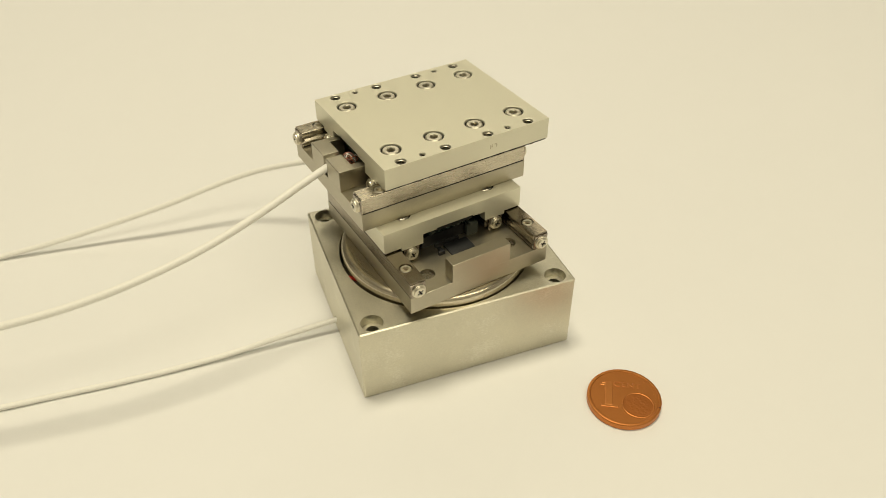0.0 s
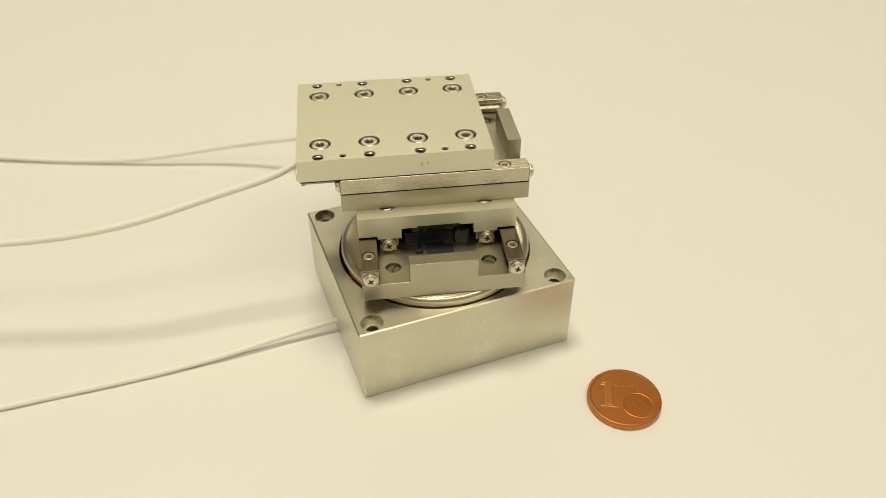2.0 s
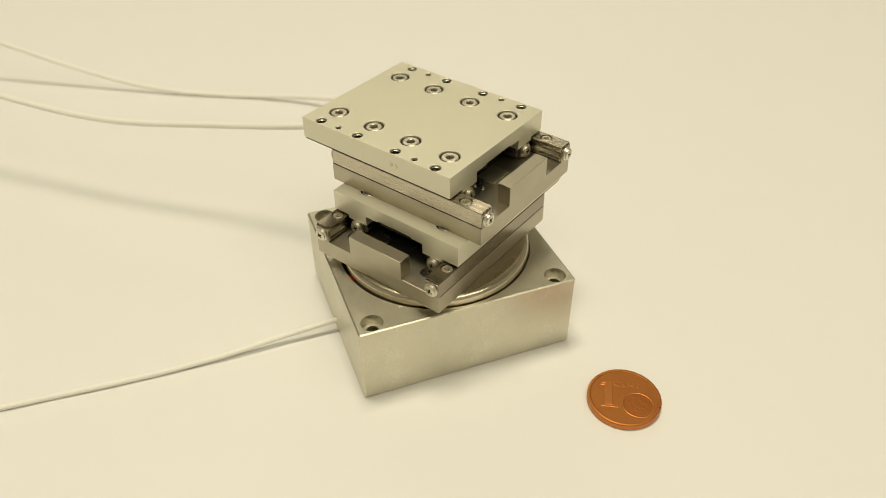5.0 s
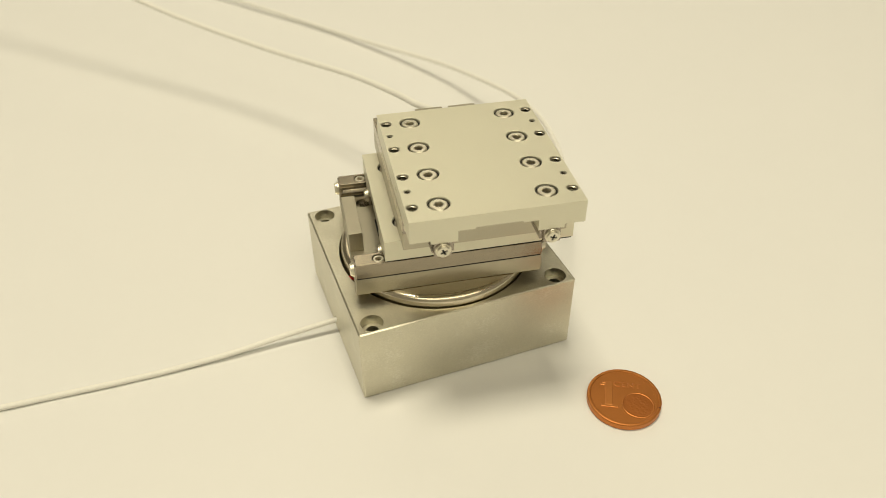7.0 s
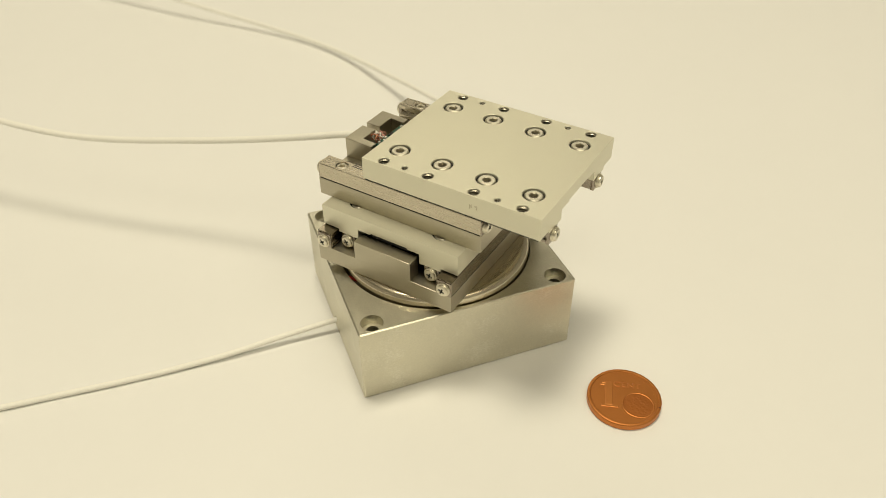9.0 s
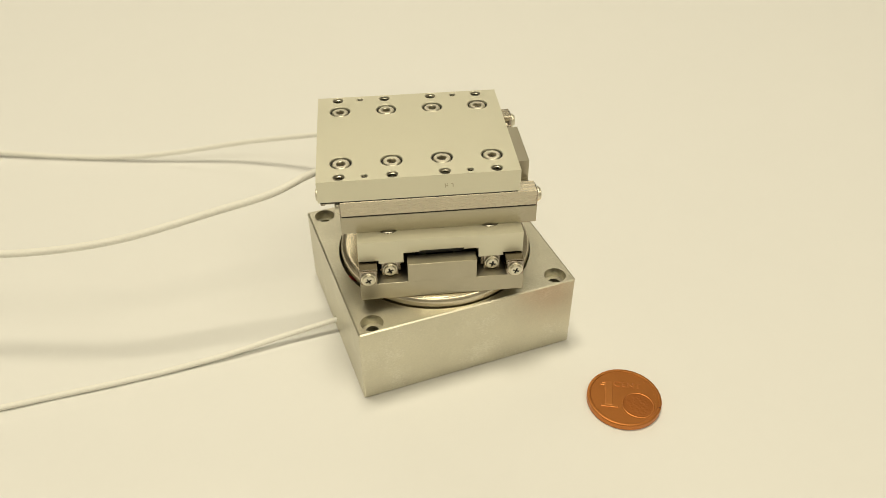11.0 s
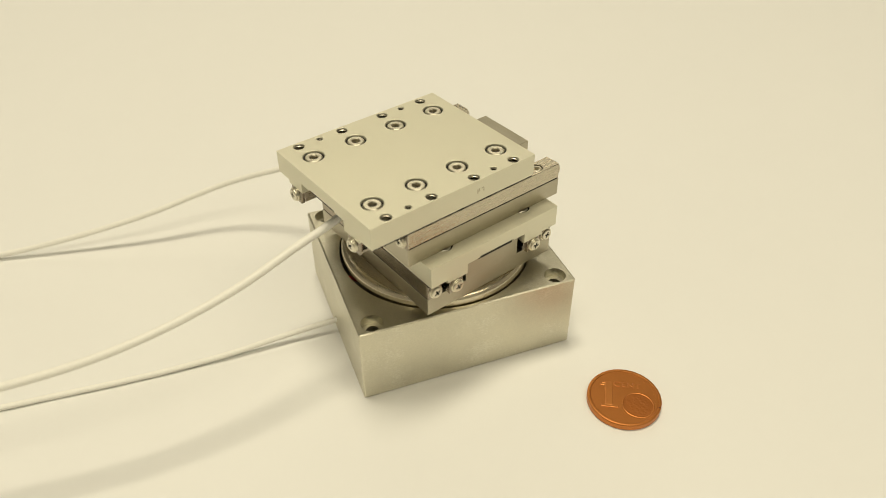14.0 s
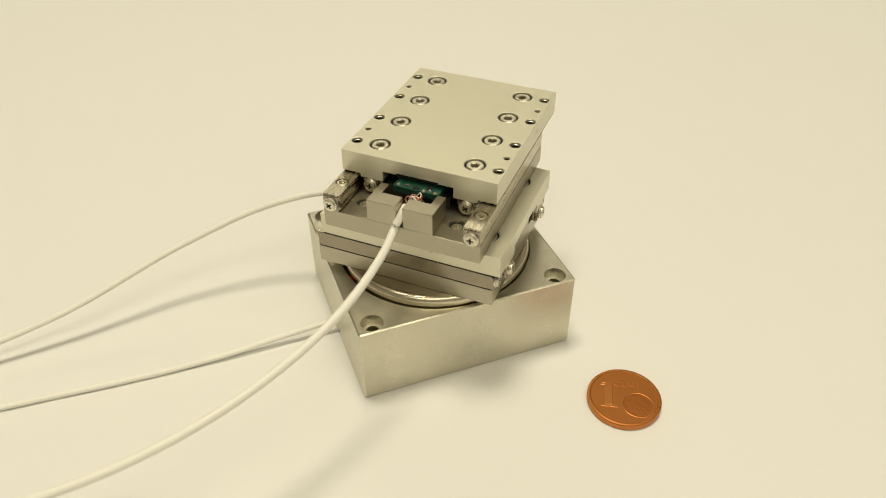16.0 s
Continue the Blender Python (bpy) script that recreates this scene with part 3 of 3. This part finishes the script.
STEPS_D = [(9.4, -43.3, 2.85, 12.3), (9.5, -43.2, 2.85, 8.2), (9.8, -43.0, 2.85, 8.1), (10.0, -28.6, 2.88, 4.0), (10.4, -28.2, 2.88, 3.9), (10.5, -28.2, 2.88, -0.2),
           (10.8, -28.0, 2.9, -0.25), (11.0, -14.6, 2.9, -4.3), (11.3, -14.3, 2.91, -4.43), (11.5, -14.3, 2.91, -4.43), (11.6, -14.2, 2.95, -4.5), (11.7, -14.1, 2.98, -5.5),
           (11.8, -14.0, 3.02, -8.4), (12.0, -13.92, 3.06, -8.62), (12.1, -7.5, 3.1, -10.5), (12.2, -1.2, 3.15, -12.3), (12.3, 0.8, 3.18, -12.7), (12.5, 1.04, 3.18, -12.7),
           (12.8, 1.6, 3.1, -12.7), (12.9, 2.2, 1.0, -12.7)]
STEPS_E = [(13.0, 2.61, -0.74, -12.7), (13.1, 8.5, -0.9, -12.65), (13.2, 14.6, -0.95, -12.6), (13.3, 15.9, -0.98, -12.6), (13.5, 16.13, -0.98, -12.59), (13.7, 16.5, -1.0, -12.4),
           (13.8, 16.9, -1.05, -9.0), (14.0, 17.55, -1.07, -8.41), (14.1, 23.5, -1.0, -6.2), (14.2, 29.5, -0.97, -4.3), (14.3, 30.5, -0.95, -4.05), (14.5, 30.9, -0.95, -4.03),
           (14.6, 31.1, -0.98, -3.8), (14.7, 31.2, -1.0, -0.8), (14.8, 31.5, -1.05, 0.0), (14.9, 37.0, -1.08, 0.1), (15.0, 43.16, -1.08, 0.13), (15.1, 45.4, -1.05, 0.2),
           (15.4, 45.9, -1.02, 0.6), (15.5, 45.97, -1.02, 4.42)]
STEPS_F = [(15.6, 46.0, -1.05, 4.5), (15.8, 46.2, -1.1, 4.7), (15.9, 46.5, -1.15, 8.0), (16.0, 46.75, -1.2, 9.1)]
STEPS = STEPS_A + STEPS_B + STEPS_C + STEPS_D + STEPS_E + STEPS_F
AXIS = (0.109, -0.041)


def turned(th):
    return mmpose(AXIS[0], AXIS[1], 0, rz=th)


def lower_pose(th, u, v):
    """The lower slide lies across: its travel along the turntable's y, its cable end backwards."""
    return turned(th) @ mmpose(-0.4, 0, 0, rz=-90)


def lower_carriage_pose(th, u, v):
    return turned(th) @ mmpose(-0.4, u - 0.2, 0, rz=-90)


def upper_pose(th, u, v):
    return turned(th) @ mmpose(-0.3, u, 0)


def upper_carriage_pose(th, u, v):
    return turned(th) @ mmpose(v, u, 0)

# ---------------------------------------------------------------- cables
# for each turn of the table: where the cable lies after so many millimetres of its length, the upper one as (x, y), the lower one as (x, y, z)
UPPER_AT = (8, 18, 32, 55, 90, 135, 185)
LOWER_AT = (12, 28, 50, 82, 125, 185, 265)
UPPER_BENDS_A = [
    (-118, (12.2, 23.4), (14.7, 32.5), (16.5, 45.9), (16, 68.5), (9.4, 102.5), (-13.6, 140.1), (-44.2, 179.2)),
    (-99, (3.7, 26), (2.4, 35.3), (1.5, 48.8), (-3.5, 70.6), (-18.7, 101.2), (-44.9, 136.4), (-77.3, 173.4)),
    (-88, (-0.8, 26.3), (-2.5, 35.6), (-6.9, 48.3), (-15.8, 68.9), (-34.3, 97.7), (-62.9, 131.1), (-90.4, 171.8)),
    (-55, (-15.1, 21.6), (-21.8, 28.3), (-31.6, 37.4), (-48.8, 51.6), (-76.9, 71.4), (-110.9, 100.1), (-150.2, 130.7)),
    (-43, (-19.3, 17.8), (-27.4, 22.7), (-38.7, 29.9), (-59, 39.1), (-88.2, 57.4), (-124.1, 84.1), (-164.8, 113.1)),
    (-28, (-23.2, 12.2), (-32.3, 14), (-45.1, 18), (-66.5, 24.6), (-97.8, 39), (-136.7, 61.6), (-180.6, 85.5)),
]
UPPER_BENDS_B = [
    (-14.3, (-25.3, 6.4), (-34.6, 5.8), (-48, 8.2), (-70.5, 11), (-103.1, 22.9), (-144.3, 41.9), (-190.4, 61.6)),
    (1, (-26.2, -0.9), (-35.5, -2.3), (-49, -3.3), (-71.8, -3.8), (-105.9, 3.3), (-149.6, 14.9), (-198.1, 27.4)),
    (10, (-25.8, -4.7), (-34.8, -7.2), (-48, -10.3), (-70.6, -12.7), (-105.6, -9.1), (-150.9, -2.7), (-200.8, 3.1)),
    (17.6, (-24.7, -8.3), (-33.8, -11), (-46.7, -15.4), (-68.7, -19.9), (-103.3, -19.1), (-147.9, -14.5), (-197.7, -9.1)),
    (30.9, (-22.5, -13.5), (-30.2, -19.9), (-42.8, -26.1), (-64.4, -32.5), (-98.9, -34.8), (-143.8, -34), (-193.7, -33.1)),
    (46, (-13.7, -13.2), (-18.8, -19.3), (-29.3, -28.4), (-49.4, -39.2), (-83.1, -46.4), (-127.2, -39.5), (-176.5, -31.5)),
]
LOWER_BENDS_A = [
    (-117.8, (27.7, -11.5, 28.1), (39.8, -1.7, 27.4), (52.3, 16.3, 26.3), (62.3, 46.4, 23.9), (63.6, 89.2, 20.6), (59.9, 148.7, 14), (51.5, 228.2, 11.8)),
    (-98.8, (29.6, -1, 27.6), (39.2, 11.1, 23.9), (48, 30.7, 19.5), (54.7, 61.5, 14.4), (48.6, 103.3, 8.4), (24.7, 157.9, 2.1), (-19.5, 224.4, 2.6)),
    (-88, (30.2, 1.8, 28.4), (41.6, 12, 26.5), (45.7, 33.2, 22.6), (43.9, 64.5, 16.5), (34.7, 105.4, 8.4), (5.5, 157.1, 1.9), (-50.1, 213.7, 9.3)),
    (-55.1, (24.5, 17.8, 28.4), (32, 31.5, 26.1), (31.7, 52.6, 20.4), (20.5, 81.1, 11.6), (-6.8, 112.6, 2.7), (-60, 140.2, 1.7), (-126.9, 179.1, 20.2)),
]
LOWER_BENDS_B = [
    (-43, (20.2, 22.5, 28.3), (25, 37.4, 25.8), (21.5, 58.1, 19.7), (6.3, 84.5, 10.3), (-26.8, 109.8, 2.5), (-81.3, 134.4, 2.6), (-151.4, 169.8, 17.2)),
    (-28.1, (13.7, 26.9, 28.3), (15, 42.4, 25.3), (7.7, 61.8, 18.4), (-11.9, 84.8, 8.4), (-49.7, 103.4, 1.8), (-105, 125.8, 4.2), (-175.9, 161.6, 14)),
    (-14.3, (6.9, 29.4, 28.3), (5.4, 44.7, 24.4), (-4.1, 62.7, 16.4), (-28.5, 81.3, 8.5), (-67.6, 97.6, 1.7), (-121.8, 122.9, 2), (-192.8, 159.8, 3.4)),
    (1, (-1.2, 30.1, 28.2), (-7.9, 43.9, 24.5), (-23.2, 57.6, 16.6), (-51.3, 69.3, 7.6), (-92.9, 77.9, 1.8), (-150.5, 94.4, 0.8), (-227.8, 115.2, 0.8)),
]
LOWER_BENDS_C = [
    (10.1, (-6, 29.5, 28.1), (-15.1, 41.2, 22.5), (-33.1, 51.8, 16.4), (-63.2, 55.4, 8.2), (-105.3, 59, 0.8), (-165, 65.2, 0.8), (-244.6, 73.6, 0.8)),
    (17.6, (-9.8, 28.5, 28.2), (-20.3, 39.2, 23.3), (-38.2, 49.9, 16.1), (-68.6, 53.3, 7.9), (-110, 60.2, 0.8), (-168, 75.8, 0.8), (-245.2, 96.6, 0.8)),
    (30.9, (-16, 25.4, 27.7), (-28.1, 33.8, 22), (-48.2, 39.5, 15.7), (-79.2, 37, 8), (-121.4, 38.3, 1.1), (-181.4, 38.1, 1.2), (-261.4, 38.6, 0.8)),
    (46, (-21.2, 20.2, 26.5), (-34.8, 25.6, 22.4), (-55.6, 26, 16.3), (-86, 20.2, 8.2), (-128.2, 15.3, 3), (-187.5, 5.9, 3), (-266.5, -6, 1.4)),
]
BASE_LINE = [(-31.9, 0.1, 2.8), (-38.8, 0.2, 2.2), (-45.7, 0.0, 1.65), (-52.4, -0.1, 1.2), (-59.0, 0.0, 0.9), (-65.4, 0.1, 0.75), (-77.8, 0.6, 0.72), (-89.7, 1.4, 0.72), (-101.3, 2.1, 0.72)]
# the lower cable trails behind the fast turn back
LOWER_LAG = [(8.6, 0), (8.7, -6), (8.8, -24), (8.9, -39), (9.0, -38), (9.1, -23.5), (9.2, -19.5), (9.4, -12), (9.8, -3), (10.2, 0)]
UPPER_BENDS = UPPER_BENDS_A + UPPER_BENDS_B
LOWER_BENDS = LOWER_BENDS_A + LOWER_BENDS_B + LOWER_BENDS_C
PIECE = 2.5


def upper_height(s):
    return float(np.interp(s, (0, 10, 25, 45, 70, 100, 140, 200, 300), (41.4, 39.6, 35.5, 31.5, 28.3, 26.3, 30, 41, 58)))


def hermite(knots, pts, s):
    """A smooth curve through pts at the lengths in knots."""
    m = np.gradient(pts, knots, axis=0)
    i = np.clip(np.searchsorted(knots, s) - 1, 0, len(knots) - 2)
    h = (knots[i + 1] - knots[i])[:, None]
    q = ((s - knots[i]) / (knots[i + 1] - knots[i]))[:, None]
    return (2 * q ** 3 - 3 * q ** 2 + 1) * pts[i] + (q ** 3 - 2 * q ** 2 + q) * h * m[i] + (3 * q ** 2 - 2 * q ** 3) * pts[i + 1] + (q ** 3 - q ** 2) * h * m[i + 1]


def cable_line(start, way, th, bends, at, count, carry=(0.0, 0.0), lag=0.0):
    """Ends of the cable's pieces, in millimetres, for one turn of the table."""
    turns = [b[0] for b in bends]
    pts = [start, start + way * 4]
    knots = [0.0, 4.0]
    for k, s in enumerate(at):
        late = th + lag * min(max(s - 20, 0) / 140, 1)
        x = np.interp(late, turns, [b[k + 1][0] for b in bends])
        y = np.interp(late, turns, [b[k + 1][1] for b in bends])
        share = max(1 - 0.4 * s / 90, 0.3)
        z = np.interp(late, turns, [b[k + 1][2] for b in bends]) if len(bends[0][1]) == 3 else upper_height(s)
        pts.append(np.array((x + carry[0] * share, y + carry[1] * share, z)))
        knots.append(float(s))
    pts, knots = np.array(pts), np.array(knots)
    s = np.linspace(0, knots[-1], 500)
    line = hermite(knots, pts, s)
    line[:, 2] = np.maximum(line[:, 2], 0.79)
    run = np.r_[0, np.cumsum(np.linalg.norm(np.diff(line, axis=0), axis=1))]
    want = np.arange(count + 1) * PIECE
    out = np.stack([np.interp(want, run, line[:, k]) for k in range(3)], axis=1)
    past = want > run[-1]
    if past.any():
        end = line[-1] - line[-6]
        end = end / np.linalg.norm(end)
        out[past] = line[-1] + (want[past] - run[-1])[:, None] * end
    return out


def piece_pose(a, b):
    d = Vector(b - a)
    turn = d.to_track_quat("X", "Z").to_matrix().to_4x4()
    return Matrix.Translation(Vector((a + b) / 2) * MM) @ turn


def piece_mesh(r, length):
    rows = [(0, -length / 2 - r * 0.55), (r * 0.6, -length / 2 - r * 0.4), (r, -length / 2), (r, 0), (r, length / 2), (r * 0.6, length / 2 + r * 0.4), (0, length / 2 + r * 0.55)]
    return mesh_of(lathe(bmesh.new(), rows, 14, Matrix.Rotation(radians(90), 4, "Y")), CABLE)


def cable_thing(label, r, count):
    thing = tagged(new("cable"), label, "cable", "cables of the stage")
    me = piece_mesh(r, PIECE)
    return thing, [part("sheath_piece", me, None, thing) for k in range(count)]


def upper_ends(t, th, u, v):
    m = upper_pose(th, u, v)
    start = np.array(m @ Vector((-17.4 * MM, 0, (ZU + 7.2) * MM))) / MM
    way = np.array(m.to_3x3() @ Vector((-0.95, 0, -0.3)))
    return cable_line(start, way, th, UPPER_BENDS, UPPER_AT, len(UPPER_PIECES), (-u * math.sin(radians(th)), u * math.cos(radians(th))))


def lower_ends(t, th, u, v):
    m = lower_pose(th, u, v)
    start = np.array(m @ Vector((-18.2 * MM, 0, (ZB + 6.45) * MM))) / MM
    way = np.array(m.to_3x3() @ Vector((-1, 0, 0)))
    lag = float(np.interp(t, [a for a, b in LOWER_LAG], [b for a, b in LOWER_LAG]))
    return cable_line(start, way, th, LOWER_BENDS, LOWER_AT, len(LOWER_PIECES), lag=lag)


UPPER_CABLE, UPPER_PIECES = cable_thing("white round cable leaving the upper slide above the table", 0.87, 126)
LOWER_CABLE, LOWER_PIECES = cable_thing("white round cable from the lower slide sinking down to the table", 0.77, 138)


def base_cable():
    """The cable that lies still, from the base block across the table."""
    pts = [(-23.0, 0.0, 3.4), (-25.4, 0.0, 3.3)] + BASE_LINE + [(-150, 8, 0.72)]
    line = np.array(pts, float)
    run = np.r_[0, np.cumsum(np.linalg.norm(np.diff(line, axis=0), axis=1))]
    c = hermite(run, line, np.linspace(0, run[-1], 90))
    bm, loops, ring = bmesh.new(), [], 12
    for i, p in enumerate(c):
        t = Vector(c[min(i + 1, 89)] - c[max(i - 1, 0)]).normalized()
        a = t.cross(Vector((0, 0, 1))).normalized()
        b = a.cross(t)
        loops.append([bm.verts.new(Vector(p) + 0.70 * (a * math.cos(2 * math.pi * k / ring) + b * math.sin(2 * math.pi * k / ring))) for k in range(ring)])
    for a, b in zip(loops, loops[1:]):
        for k in range(ring):
            bm.faces.new((a[k], a[(k + 1) % ring], b[(k + 1) % ring], b[k]))
    bm.faces.new(loops[0]), bm.faces.new(loops[-1])
    tagged(part("cable", bm, CABLE), "white round cable lying on the table from the base block", "cable", "cables of the stage")


base_cable()


def motions():
    walk(TURNTABLE, [(t, turned(th)) for t, th, u, v in STEPS])
    walk(LOWER_BASE, [(t, lower_pose(th, u, v)) for t, th, u, v in STEPS])
    walk(LOWER_CARRIAGE, [(t, lower_carriage_pose(th, u, v)) for t, th, u, v in STEPS])
    walk(UPPER_BASE, [(t, upper_pose(th, u, v)) for t, th, u, v in STEPS])
    walk(UPPER_CARRIAGE, [(t, upper_carriage_pose(th, u, v)) for t, th, u, v in STEPS])
    # the cables follow the turn and the lower slide
    kept = [s for k, s in enumerate(STEPS) if k in (0, len(STEPS) - 1) or 8.6 <= s[0] <= 10 or max(abs(s[1] - STEPS[k - 1][1]), abs(s[1] - STEPS[k + 1][1])) > 0.6 or max(abs(s[2] - STEPS[k - 1][2]), abs(s[2] - STEPS[k + 1][2])) > 0.4]
    for pieces, ends in ((UPPER_PIECES, upper_ends), (LOWER_PIECES, lower_ends)):
        lines = [(t, ends(t, th, u, v)) for t, th, u, v in kept]
        for k, piece in enumerate(pieces):
            walk(piece, [(t, piece_pose(line[k], line[k + 1])) for t, line in lines])


motions()
